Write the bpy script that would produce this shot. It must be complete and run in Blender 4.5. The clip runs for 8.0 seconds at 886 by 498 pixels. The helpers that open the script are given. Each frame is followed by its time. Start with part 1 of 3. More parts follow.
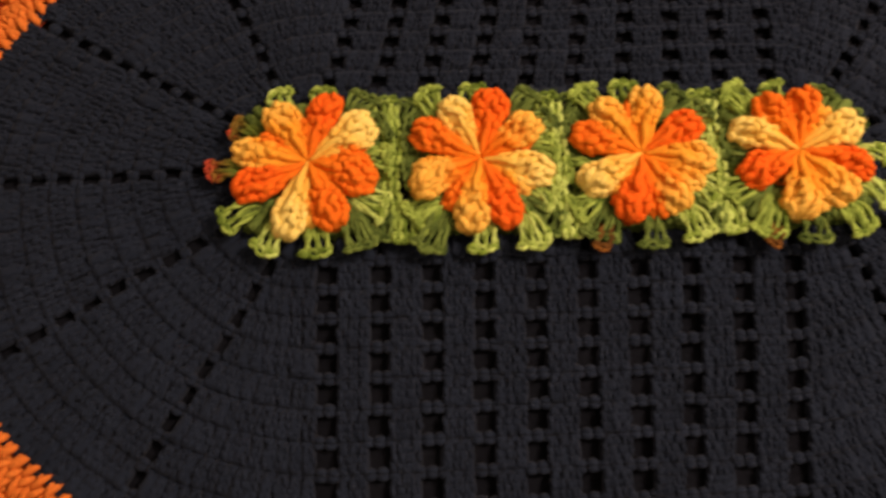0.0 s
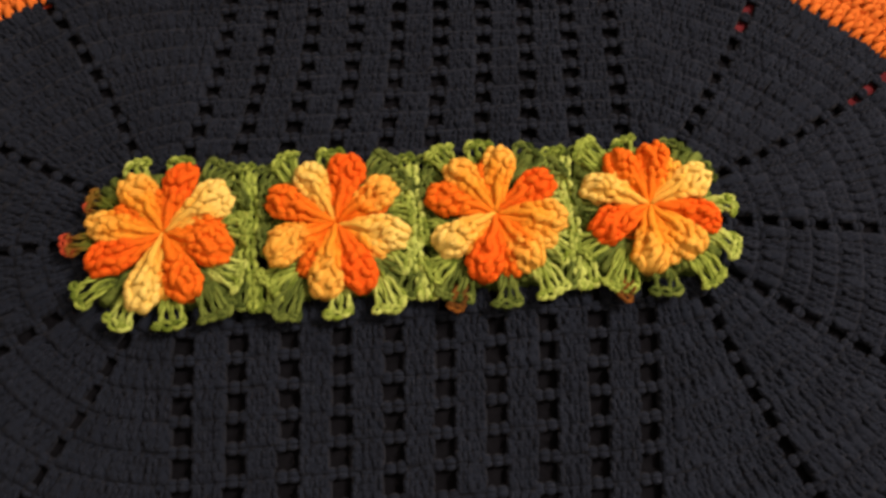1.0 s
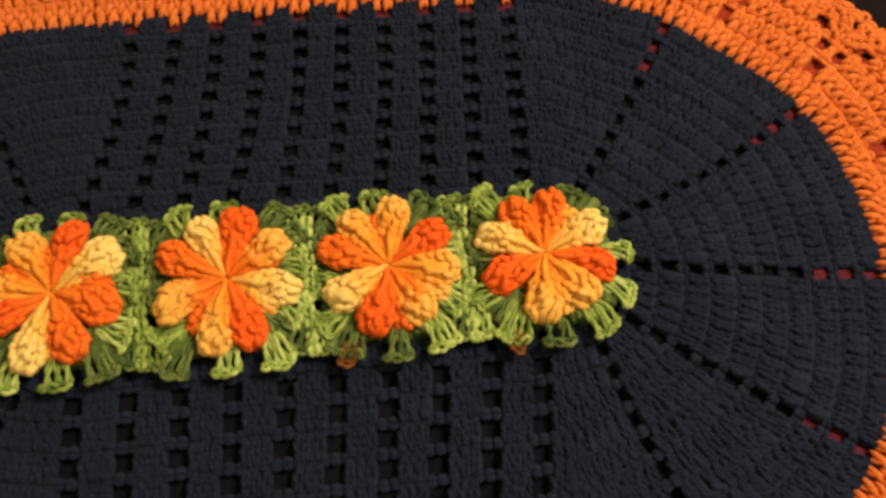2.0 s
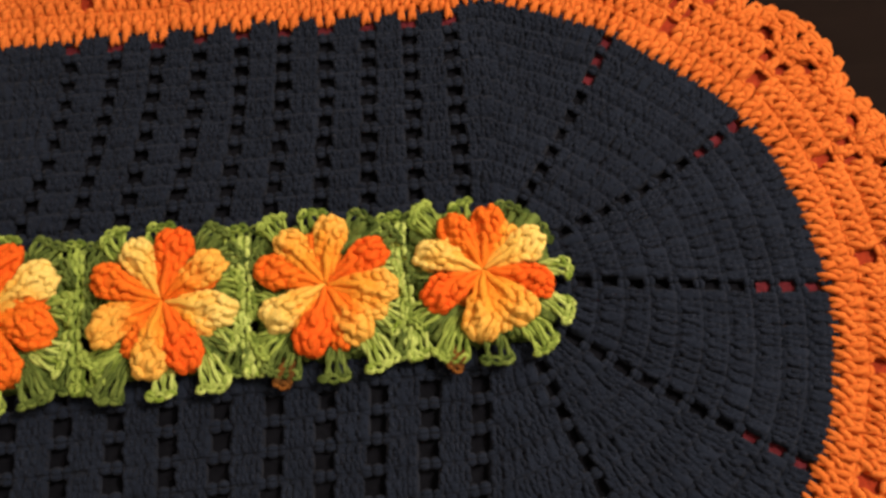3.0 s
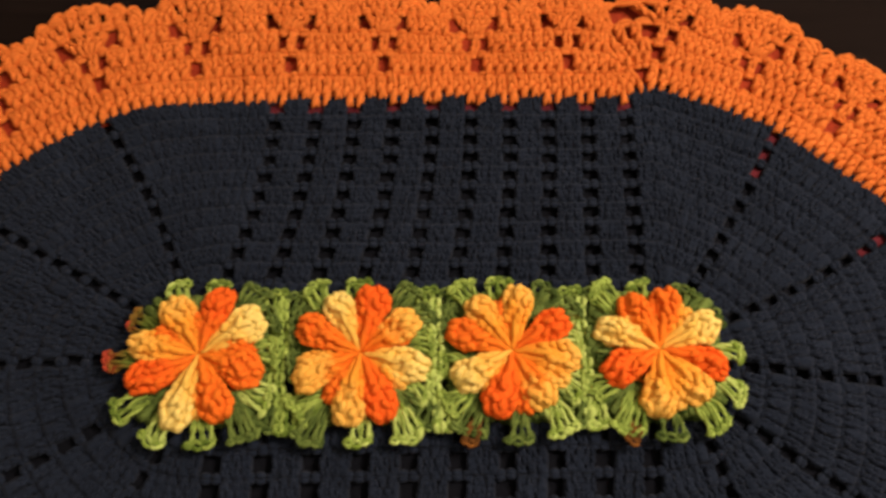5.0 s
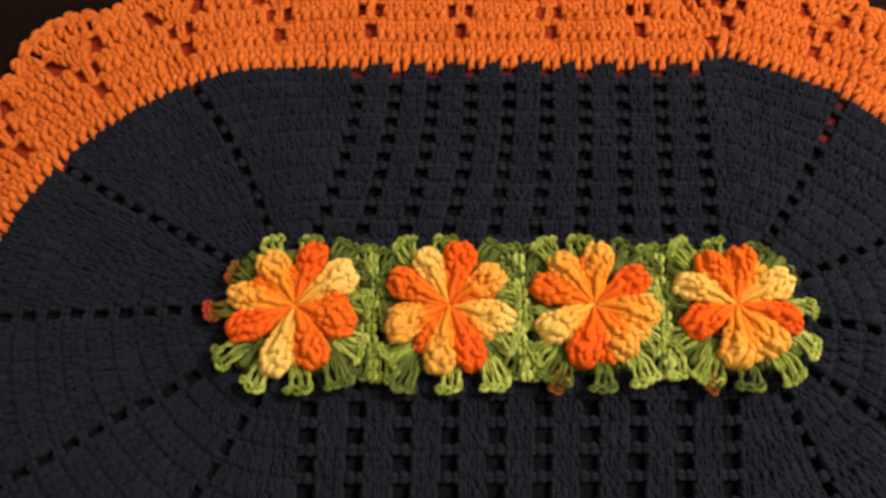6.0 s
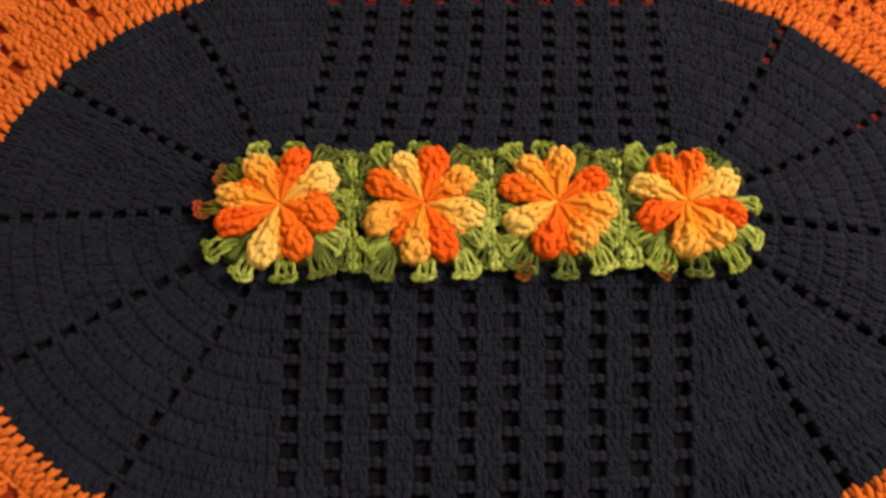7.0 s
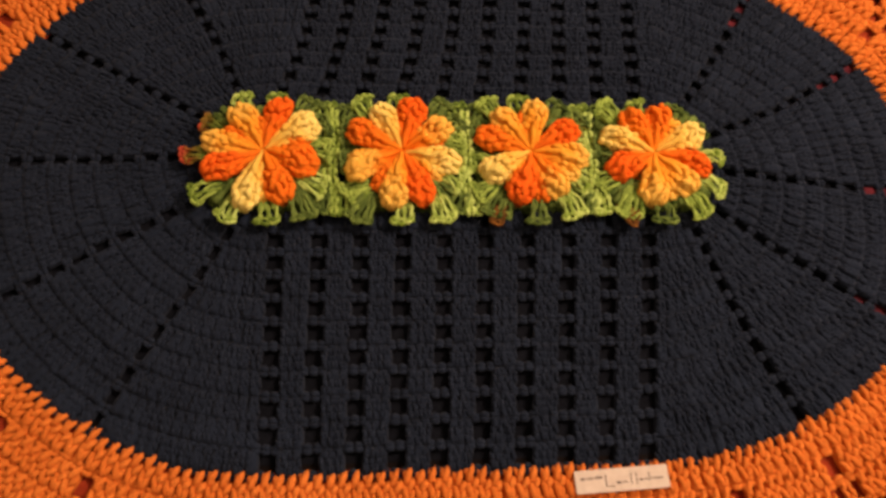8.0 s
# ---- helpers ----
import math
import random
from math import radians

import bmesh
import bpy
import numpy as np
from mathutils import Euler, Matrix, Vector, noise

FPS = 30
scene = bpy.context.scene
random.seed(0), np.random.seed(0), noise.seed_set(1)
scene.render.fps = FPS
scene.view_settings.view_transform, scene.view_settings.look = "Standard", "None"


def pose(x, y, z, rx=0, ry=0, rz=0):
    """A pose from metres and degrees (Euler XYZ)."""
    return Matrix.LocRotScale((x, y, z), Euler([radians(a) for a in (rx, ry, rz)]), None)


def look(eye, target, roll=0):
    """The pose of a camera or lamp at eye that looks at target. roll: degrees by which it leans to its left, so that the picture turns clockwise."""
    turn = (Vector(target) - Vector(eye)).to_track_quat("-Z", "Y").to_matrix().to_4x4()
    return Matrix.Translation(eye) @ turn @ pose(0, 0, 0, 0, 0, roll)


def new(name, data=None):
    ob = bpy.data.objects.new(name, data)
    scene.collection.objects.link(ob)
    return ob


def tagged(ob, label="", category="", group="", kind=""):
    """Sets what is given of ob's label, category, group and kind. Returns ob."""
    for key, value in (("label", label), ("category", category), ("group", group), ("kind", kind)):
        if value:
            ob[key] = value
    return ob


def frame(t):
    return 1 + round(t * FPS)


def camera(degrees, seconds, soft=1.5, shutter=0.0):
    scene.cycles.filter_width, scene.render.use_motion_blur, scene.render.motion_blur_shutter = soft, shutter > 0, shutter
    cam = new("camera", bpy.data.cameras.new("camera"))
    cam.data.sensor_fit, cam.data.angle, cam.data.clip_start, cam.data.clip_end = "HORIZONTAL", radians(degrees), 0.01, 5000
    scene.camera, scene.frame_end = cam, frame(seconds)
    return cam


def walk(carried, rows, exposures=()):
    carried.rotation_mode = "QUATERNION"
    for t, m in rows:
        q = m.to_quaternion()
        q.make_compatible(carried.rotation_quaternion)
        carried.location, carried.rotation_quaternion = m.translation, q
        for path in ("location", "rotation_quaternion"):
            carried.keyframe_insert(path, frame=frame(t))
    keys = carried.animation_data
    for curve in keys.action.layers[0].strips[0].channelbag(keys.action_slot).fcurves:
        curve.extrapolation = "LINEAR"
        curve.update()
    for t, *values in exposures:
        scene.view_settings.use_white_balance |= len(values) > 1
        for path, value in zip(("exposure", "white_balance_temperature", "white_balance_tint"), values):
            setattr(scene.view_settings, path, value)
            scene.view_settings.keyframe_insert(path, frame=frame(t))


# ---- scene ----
cam = camera(58.0, 8.0, soft=3.1, shutter=0.5)
PATH = [
    (0.0, (-0.07395, -0.18082, 0.41491), (-0.05143, 0.12699, -0.53627), 2.442),
    (0.5, (-0.03355, -0.17856, 0.42898), (-0.00300, 0.13747, -0.51927), 2.384),
    (1.0, (-0.00910, -0.16776, 0.42606), (0.04730, 0.17263, -0.51253), 5.292),
    (1.5, (0.02086, -0.14928, 0.43417), (0.07622, 0.18801, -0.50560), 4.752),
    (3.0, (0.08551, -0.13869, 0.43679), (0.14797, 0.20339, -0.50081), 4.383),
    (3.5, (0.07640, -0.13075, 0.45190), (0.12740, 0.22447, -0.48149), 3.672),
    (4.0, (0.04626, -0.12624, 0.46087), (0.08301, 0.23913, -0.46927), 3.277),
    (4.5, (0.02462, -0.12361, 0.47196), (0.05405, 0.25170, -0.45447), 2.730),
    (4.7, (0.01351, -0.12306, 0.46930), (0.04454, 0.26258, -0.45283), 3.160),
    (5.8, (-0.04941, -0.14215, 0.47916), (-0.03885, 0.24178, -0.44414), 1.990),
    (6.0, (-0.05384, -0.14960, 0.48010), (-0.03796, 0.22309, -0.44772), 2.166),
    (6.5, (-0.05780, -0.18917, 0.48203), (-0.03345, 0.18356, -0.44559), 3.569),
    (7.0, (-0.05800, -0.22849, 0.48962), (-0.00459, 0.15233, -0.43348), 6.851),
    (7.5, (-0.05218, -0.23656, 0.48026), (-0.00522, 0.12640, -0.45036), 5.896),
    (8.0, (-0.05691, -0.27004, 0.49559), (0.01998, 0.10938, -0.42644), 10.405),
]
walk(cam, [(t, look(eye, target, roll)) for t, eye, target, roll in PATH],
     [(0.0, 0.0, 7250, 19), (1.0, 0.0, 7050, 16), (3.0, 0.0, 6500, 11), (4.7, 0.0, 6500, 11), (6.5, 0.0, 6900, 16), (7.5, 0.0, 7250, 18), (8.0, 0.0, 7350, 19)])

# ---- world and light ----
world = bpy.data.worlds.new("room_air")
world.use_nodes = True
world.node_tree.nodes["Background"].inputs[0].default_value = (0.9, 0.8, 0.7, 1)
world.node_tree.nodes["Background"].inputs[1].default_value = 0.02
scene.world = world
LAMP_AT, LAMP_WATTS = (0.85, 0.22, 1.25), 94.0
lamp_data = bpy.data.lights.new("pendant_bulb", "POINT")
lamp_data.shadow_soft_size = 0.22
lamp_data.energy, lamp_data.color = LAMP_WATTS, (1.0, 0.81, 0.67)
lamp = new("pendant_bulb", lamp_data)
lamp.location = LAMP_AT


# ---- materials ----
def shader(name):
    m = bpy.data.materials.new(name)
    m.use_nodes = True
    nt = m.node_tree
    return m, nt, nt.nodes["Principled BSDF"]


def node(nt, kind, **vals):
    n = nt.nodes.new(kind)
    for k, v in vals.items():
        n.inputs[k.replace("_", " ")].default_value = v
    return n


def ramp(nt, stops):
    n = nt.nodes.new("ShaderNodeValToRGB")
    e = n.color_ramp.elements
    while len(e) < len(stops):
        e.new(0.5)
    for el, (p, c) in zip(e, stops):
        el.position, el.color = p, (*c, 1)
    return n


def yarn(name, stops, rough=0.95, scale=1100.0, relief=0.8, along=None, patch=35.0, sheen=0.0, piece=0.35):
    """Matt cotton yarn: plied grain, tint by strand and slow drift of the dye. along: length over which the dye runs from stop to stop."""
    m, nt, p = shader(name)
    co = nt.nodes.new("ShaderNodeTexCoord")
    geo = nt.nodes.new("ShaderNodeNewGeometry")
    slow = node(nt, "ShaderNodeTexNoise", Scale=patch, Detail=2.0)
    nt.links.new(geo.outputs["Position"], slow.inputs["Vector"])
    isl = node(nt, "ShaderNodeMath")
    isl.operation = "MULTIPLY_ADD"
    isl.inputs[1].default_value = piece
    nt.links.new(geo.outputs["Random Per Island"], isl.inputs[0])
    nt.links.new(slow.outputs["Fac"], isl.inputs[2])
    shift = node(nt, "ShaderNodeMath")
    shift.operation = "SUBTRACT"
    shift.inputs[1].default_value = piece / 2
    nt.links.new(isl.outputs[0], shift.inputs[0])
    value = shift.outputs[0]
    if along:
        sep = nt.nodes.new("ShaderNodeSeparateXYZ")
        nt.links.new(co.outputs["Object"], sep.inputs[0])
        run = node(nt, "ShaderNodeMath")
        run.operation = "DIVIDE"
        run.inputs[1].default_value = along
        nt.links.new(sep.outputs["X"], run.inputs[0])
        add = node(nt, "ShaderNodeMath")
        add.operation = "MULTIPLY_ADD"
        add.inputs[1].default_value = 0.7
        nt.links.new(shift.outputs[0], add.inputs[0])
        nt.links.new(run.outputs[0], add.inputs[2])
        off = node(nt, "ShaderNodeMath")
        off.operation = "SUBTRACT"
        off.inputs[1].default_value = 0.35
        nt.links.new(add.outputs[0], off.inputs[0])
        value = off.outputs[0]
    r = ramp(nt, stops)
    nt.links.new(value, r.inputs[0])
    grain = node(nt, "ShaderNodeTexNoise", Scale=scale, Detail=3.0, Roughness=0.7)
    nt.links.new(geo.outputs["Position"], grain.inputs["Vector"])
    g = ramp(nt, [(0.25, (0.55, 0.55, 0.55)), (0.75, (1.25, 1.25, 1.25))])
    nt.links.new(grain.outputs["Fac"], g.inputs[0])
    mul = nt.nodes.new("ShaderNodeMix")
    mul.data_type, mul.blend_type = "RGBA", "MULTIPLY"
    mul.inputs[0].default_value = 1.0
    nt.links.new(r.outputs[0], mul.inputs[6])
    nt.links.new(g.outputs[0], mul.inputs[7])
    nt.links.new(mul.outputs[2], p.inputs["Base Color"])
    bump = node(nt, "ShaderNodeBump", Strength=relief, Distance=0.0006)
    nt.links.new(grain.outputs["Fac"], bump.inputs["Height"])
    nt.links.new(bump.outputs[0], p.inputs["Normal"])
    p.inputs["Roughness"].default_value = rough
    p.inputs["Sheen Weight"].default_value = sheen
    p.inputs["Sheen Roughness"].default_value = 0.6
    p.inputs["Specular IOR Level"].default_value = 0.05
    return m


NAVY = yarn("navy_cotton", [(0.2, (0.0085, 0.0130, 0.0235)), (0.8, (0.0128, 0.0192, 0.0340))], sheen=0.03, relief=0.5)
ORANGE = yarn("orange_cotton", [(0.15, (0.63, 0.153, 0.028)), (0.85, (0.77, 0.214, 0.043))], sheen=0.0)
SHADED_ORANGE = yarn("shaded_orange_tint", [(0.2, (0.26, 0.030, 0.012)), (0.8, (0.34, 0.045, 0.016))], sheen=0.0, scale=500)
RED = yarn("red_orange_cotton", [(0.1, (0.87, 0.200, 0.020)), (0.7, (0.86, 0.138, 0.017))], along=0.040, patch=90)
DEEP = yarn("deep_orange_cotton", [(0.1, (0.87, 0.24, 0.022)), (0.7, (0.87, 0.185, 0.020))], along=0.040, patch=90)
AMBER = yarn("amber_cotton", [(0.1, (0.88, 0.29, 0.028)), (0.5, (0.89, 0.38, 0.042)), (0.95, (0.90, 0.52, 0.10))], along=0.040, patch=90)
PALE = yarn("pale_yellow_cotton", [(0.05, (0.89, 0.47, 0.075)), (0.45, (0.90, 0.56, 0.105)), (0.9, (0.92, 0.71, 0.20))], along=0.040, patch=90)
MIXED = yarn("orange_amber_cotton", [(0.1, (0.86, 0.18, 0.015)), (0.45, (0.87, 0.26, 0.026)), (0.70, (0.90, 0.49, 0.085))], along=0.040, patch=90)
LIME = yarn("lime_green_cotton", [(0.15, (0.19, 0.29, 0.040)), (0.75, (0.52, 0.66, 0.18))], patch=140, piece=0.6)
GREEN = yarn("leaf_green_cotton", [(0.15, (0.105, 0.170, 0.026)), (0.75, (0.37, 0.50, 0.105))], patch=140, piece=0.6)
OLIVE = yarn("olive_green_cotton", [(0.15, (0.048, 0.08, 0.018)), (0.75, (0.165, 0.235, 0.055))], patch=140, piece=0.6)
EMBER = yarn("brown_orange_cotton", [(0.2, (0.06, 0.035, 0.012)), (0.8, (0.24, 0.09, 0.018))], patch=140)
RUSSET = yarn("olive_to_russet_cotton", [(0.35, (0.11, 0.15, 0.025)), (0.75, (0.20, 0.10, 0.02)), (0.95, (0.40, 0.06, 0.03))], along=0.022, patch=60)


def plain(name, a, b, scale=6.0, rough=0.6, stretch=(1, 1, 1), relief=0.1, dist=0.002, spec=0.3):
    m, nt, p = shader(name)
    co = nt.nodes.new("ShaderNodeTexCoord")
    mp = nt.nodes.new("ShaderNodeMapping")
    mp.inputs["Scale"].default_value = stretch
    nt.links.new(co.outputs["Object"], mp.inputs[0])
    n = node(nt, "ShaderNodeTexNoise", Scale=scale, Detail=6.0, Roughness=0.65)
    nt.links.new(mp.outputs[0], n.inputs["Vector"])
    r = ramp(nt, [(0.3, a), (0.7, b)])
    nt.links.new(n.outputs["Fac"], r.inputs[0])
    nt.links.new(r.outputs[0], p.inputs["Base Color"])
    bp = node(nt, "ShaderNodeBump", Strength=relief, Distance=dist)
    nt.links.new(n.outputs["Fac"], bp.inputs["Height"])
    nt.links.new(bp.outputs[0], p.inputs["Normal"])
    p.inputs["Roughness"].default_value = rough
    p.inputs["Specular IOR Level"].default_value = spec
    return m


FLOOR = plain("dark_brown_floor", (0.0062, 0.0040, 0.0034), (0.0098, 0.0064, 0.0054), scale=9.0, stretch=(1, 12, 1), rough=0.7, spec=0.03)
PAINT = plain("wall_paint", (0.70, 0.66, 0.60), (0.78, 0.74, 0.68), scale=4.0, rough=0.8)
TAGCLOTH = plain("cream_cloth", (0.52, 0.42, 0.34), (0.64, 0.54, 0.45), scale=220.0, rough=0.9, relief=0.4, dist=0.0005)
INK = plain("brown_ink", (0.10, 0.075, 0.07), (0.20, 0.15, 0.13), scale=300.0, rough=0.9)
CRIMSON = yarn("crimson_hole_tint", [(0.2, (0.070, 0.010, 0.015)), (0.8, (0.16, 0.026, 0.034))], sheen=0.0, scale=500, patch=120)
# near-black that puts deep shade behind the navy holes
HOLE_SHADE = yarn("hole_shade_black", [(0.2, (0.0048, 0.0055, 0.0082)), (0.8, (0.0068, 0.0078, 0.0112))], sheen=0.0, scale=400)


# ---- mesh helpers ----
def link_mesh(name, verts, faces, material, parent=None, smooth=True, label=""):
    me = bpy.data.meshes.new(name)
    me.from_pydata(verts, [], faces)
    me.materials.append(material)
    me.polygons.foreach_set("use_smooth", [smooth] * len(me.polygons))
    me.update()
    ob = new(name, me)
    if parent:
        ob.parent = parent
    if label:
        ob["label"] = label
    return ob


def part(name, bm, material, parent=None, label=""):
    me = bpy.data.meshes.new(name)
    bm.to_mesh(me)
    bm.free()
    me.materials.append(material)
    ob = new(name, me)
    if parent:
        ob.parent = parent
    if label:
        ob["label"] = label
    return ob


class Strands:
    """Gathers yarn strands (tubes along polylines) into one mesh."""

    def __init__(self):
        self.v, self.f, self.n = [], [], 0

    def solid(self, verts, faces):
        self.v.append(np.asarray(verts, float))
        self.f.extend([tuple(i + self.n for i in q) for q in faces])
        self.n += len(verts)

    def tubes(self, lines, radii, sides=6):
        """lines: (m, n, 3); radii: (n,) or (m, n). Closed with end caps."""
        lines = np.asarray(lines, float)
        m, n, _ = lines.shape
        if m == 0:
            return
        radii = np.broadcast_to(np.asarray(radii, float), (m, n))
        tan = np.gradient(lines, axis=1)
        tan /= np.linalg.norm(tan, axis=2, keepdims=True) + 1e-12
        ref = np.broadcast_to(np.array((0.12, 0.07, 1.0)), tan.shape)
        side = np.cross(tan, ref)
        side /= np.linalg.norm(side, axis=2, keepdims=True) + 1e-12
        up = np.cross(side, tan)
        a = np.arange(sides) * 2 * math.pi / sides
        ring = lines[:, :, None, :] + radii[:, :, None, None] * (np.cos(a)[:, None] * side[:, :, None, :] + np.sin(a)[:, None] * up[:, :, None, :])
        self.v.append(ring.reshape(-1, 3))
        base = self.n + np.arange(m)[:, None, None] * n * sides
        i = np.arange(n - 1)[None, :, None] * sides
        j = np.arange(sides)[None, None, :]
        j2 = (j + 1) % sides
        q = np.stack((base + i + j, base + i + j2, base + i + sides + j2, base + i + sides + j), -1).reshape(-1, 4)
        self.f.extend(map(tuple, q.tolist()))
        for k in range(m):
            b = self.n + k * n * sides
            self.f.append(tuple(b + s for s in reversed(range(sides))))
            self.f.append(tuple(b + (n - 1) * sides + s for s in range(sides)))
        self.n += m * n * sides

    def build(self, name, material, parent=None, label=""):
        return link_mesh(name, np.concatenate(self.v).tolist(), self.f, material, parent, True, label)


def box(name, lo, hi, material, parent=None, bevel=0.0, label=""):
    bm = bmesh.new()
    bmesh.ops.create_cube(bm, size=1.0)
    for v in bm.verts:
        v.co = Vector([lo[i] + (v.co[i] + 0.5) * (hi[i] - lo[i]) for i in range(3)])
    if bevel:
        bmesh.ops.bevel(bm, geom=bm.edges[:], offset=bevel, segments=2, affect="EDGES")
    return part(name, bm, material, parent, label)


# ---- room: the cloth's upper face lies at z = 0 ----
BASE = -0.0062
tagged(box("floor", (-2.2, -2.0, -0.06), (2.2, 2.0, BASE), FLOOR), "plain dark brown floor under the rug", "floor", kind="structure")
tagged(box("wall_north", (-2.3, 2.0, -0.06), (2.3, 2.1, 2.5), PAINT), "plain pale painted wall", "wall", kind="structure")
tagged(box("wall_south", (-2.3, -2.1, -0.06), (2.3, -2.0, 2.5), PAINT), "plain pale painted wall", "wall", kind="structure")
tagged(box("wall_east", (2.2, -2.0, -0.06), (2.3, 2.0, 2.5), PAINT), "plain pale painted wall", "wall", kind="structure")
tagged(box("wall_west", (-2.3, -2.0, -0.06), (-2.2, 2.0, 2.5), PAINT), "plain pale painted wall", "wall", kind="structure")
tagged(box("ceiling", (-2.3, -2.1, 2.5), (2.3, 2.1, 2.6), PAINT), "plain pale ceiling", "ceiling", kind="structure")


def disc_solid(name, rings, material, parent=None, seg=32):
    """A turned body from (radius, z) rings."""
    vs, fs = [], []
    for r, z in rings:
        vs += [(r * math.cos(2 * math.pi * k / seg), r * math.sin(2 * math.pi * k / seg), z) for k in range(seg)]
    for i in range(len(rings) - 1):
        for k in range(seg):
            a, b = i * seg + k, i * seg + (k + 1) % seg
            fs.append((a, b, b + seg, a + seg))
    fs.append(tuple(reversed(range(seg))))
    fs.append(tuple((len(rings) - 1) * seg + k for k in range(seg)))
    return link_mesh(name, vs, fs, material, parent)


fixture = tagged(new("pendant_lamp"), "pale metal pendant lamp, switched on", "lamp")
fixture.location = (LAMP_AT[0], LAMP_AT[1], 2.5)
DROP = LAMP_AT[2] - 2.5
disc_solid("canopy", [(0.05, -0.002), (0.055, -0.02), (0.045, -0.035), (0.01, -0.045)], PAINT, fixture)
disc_solid("cord", [(0.004, -0.045), (0.004, DROP / 2), (0.004, DROP + 0.36)], INK, fixture, 8)
disc_solid("lamp_holder", [(0.012, DROP + 0.36), (0.03, DROP + 0.35), (0.045, DROP + 0.30), (0.05, DROP + 0.23), (0.046, DROP + 0.226), (0.012, DROP + 0.30)], PAINT, fixture)

# ---- plan of the rug ----
ROUNDS = 10
TOP = [((-0.130 + 0.0289 * i, 0.050), (-0.105 + 0.0268 * i, 0.1850 + 0.0002 * i), (0.0065 * (1 - i / 9), 0.0)) for i in range(10)]
RIGHT = [((0.160, 0.040), (0.2395, 0.1595), (0.0, -0.004)), ((0.180, 0.022), (0.312, 0.088), (0.0, -0.004)), ((0.186, -0.006), (0.334, -0.024), (0.0, -0.001)),
         ((0.176, -0.034), (0.300, -0.124), (0.0, -0.003)), ((0.160, -0.048), (0.2125, -0.1885), (-0.006, 0.004))]
BOTTOM = [((-0.127 + 0.0283 * i, -0.052), (-0.126 + 0.0258 * i, -0.212 + 0.0002 * i), (0.0, 0.0)) for i in reversed(range(10))]
LEFT = [((-0.155, -0.048), (-0.232, -0.183), (0.0, 0.0)), ((-0.178, -0.028), (-0.312, -0.108), (0.0, 0.0)), ((-0.192, 0.002), (-0.342, -0.002), (0.0, 0.0)),
        ((-0.178, 0.032), (-0.303, 0.104), (0.0, 0.0)), ((-0.155, 0.045), (-0.221, 0.1695), (0.006, 0.0))]
CORNER = [((0.146, 0.046), (0.1545, 0.1950), (0.0, 0.0))]
STATIONS = TOP + CORNER + RIGHT + BOTTOM + LEFT
KINDS = "c" * 10 + "n" + "r" * 5 + "c" * 10 + "r" * 5
HALF = [0.0054] * 10 + [0.0] + [0.0038] * 5 + [0.0059] * 10 + [0.0038] * 5
S_IN, S_OUT, S_BOW = (np.array([s[k] for s in STATIONS]) for k in range(3))
COUNT = len(STATIONS)
SHARP = np.array([k == "n" for k in KINDS])
SHARP[11] = True
IS_COLUMN_GAP = [KINDS[j] + KINDS[(j + 1) % COUNT] == "cc" for j in range(COUNT)]
IS_COLUMN = [k == "c" for k in KINDS]


def knots(s):
    p = S_IN * (1 - s) + S_OUT * s + S_BOW * (4 * s * (1 - s))
    step = np.roll(p, -1, 0) - p
    d = np.linalg.norm(step, axis=1)
    v = step / d[:, None]
    dp, vp = np.roll(d, 1), np.roll(v, 1, 0)
    m = (dp[:, None] * v + d[:, None] * vp) / (dp + d)[:, None]
    return p, d, m, v


def curve(s, u):
    """Points of the ring at depth s (0: the flower strip, 1: the navy edge), at station numbers u."""
    p, d, m, v = knots(s)
    u = np.asarray(u, float) % COUNT
    j = np.floor(u).astype(int) % COUNT
    t = (u - np.floor(u))[:, None]
    k = (j + 1) % COUNT
    h = d[j][:, None]
    ma = np.where(SHARP[j][:, None], v[j], m[j])
    mb = np.where(SHARP[k][:, None], v[j], m[k])
    return (2 * t**3 - 3 * t**2 + 1) * p[j] + (t**3 - 2 * t**2 + t) * h * ma + (3 * t**2 - 2 * t**3) * p[k] + (t**3 - t**2) * h * mb


rng = np.random.default_rng(7)


def sway(p):
    """Slow unevenness of the lying cloth and the ruffle of its border, in metres of height."""
    x, y = p[..., 0], p[..., 1] + 0.012
    out = np.clip(np.sqrt((x / 0.335) ** 4 + (y / 0.200) ** 4) - 1.0, 0, 2.0) / 2.0
    turn = np.arctan2(y / 0.2, x / 0.335)
    ruffle = 0.0050 * out * (0.8 + np.sin(turn * 11 + 0.7) + 0.5 * np.sin(turn * 27 + 2.0))
    return 0.0020 + 0.0012 * (np.sin(x * 31 + 1.3) * np.cos(y * 37 - 0.4) + 0.6 * np.sin(x * 63 + y * 41)) + ruffle


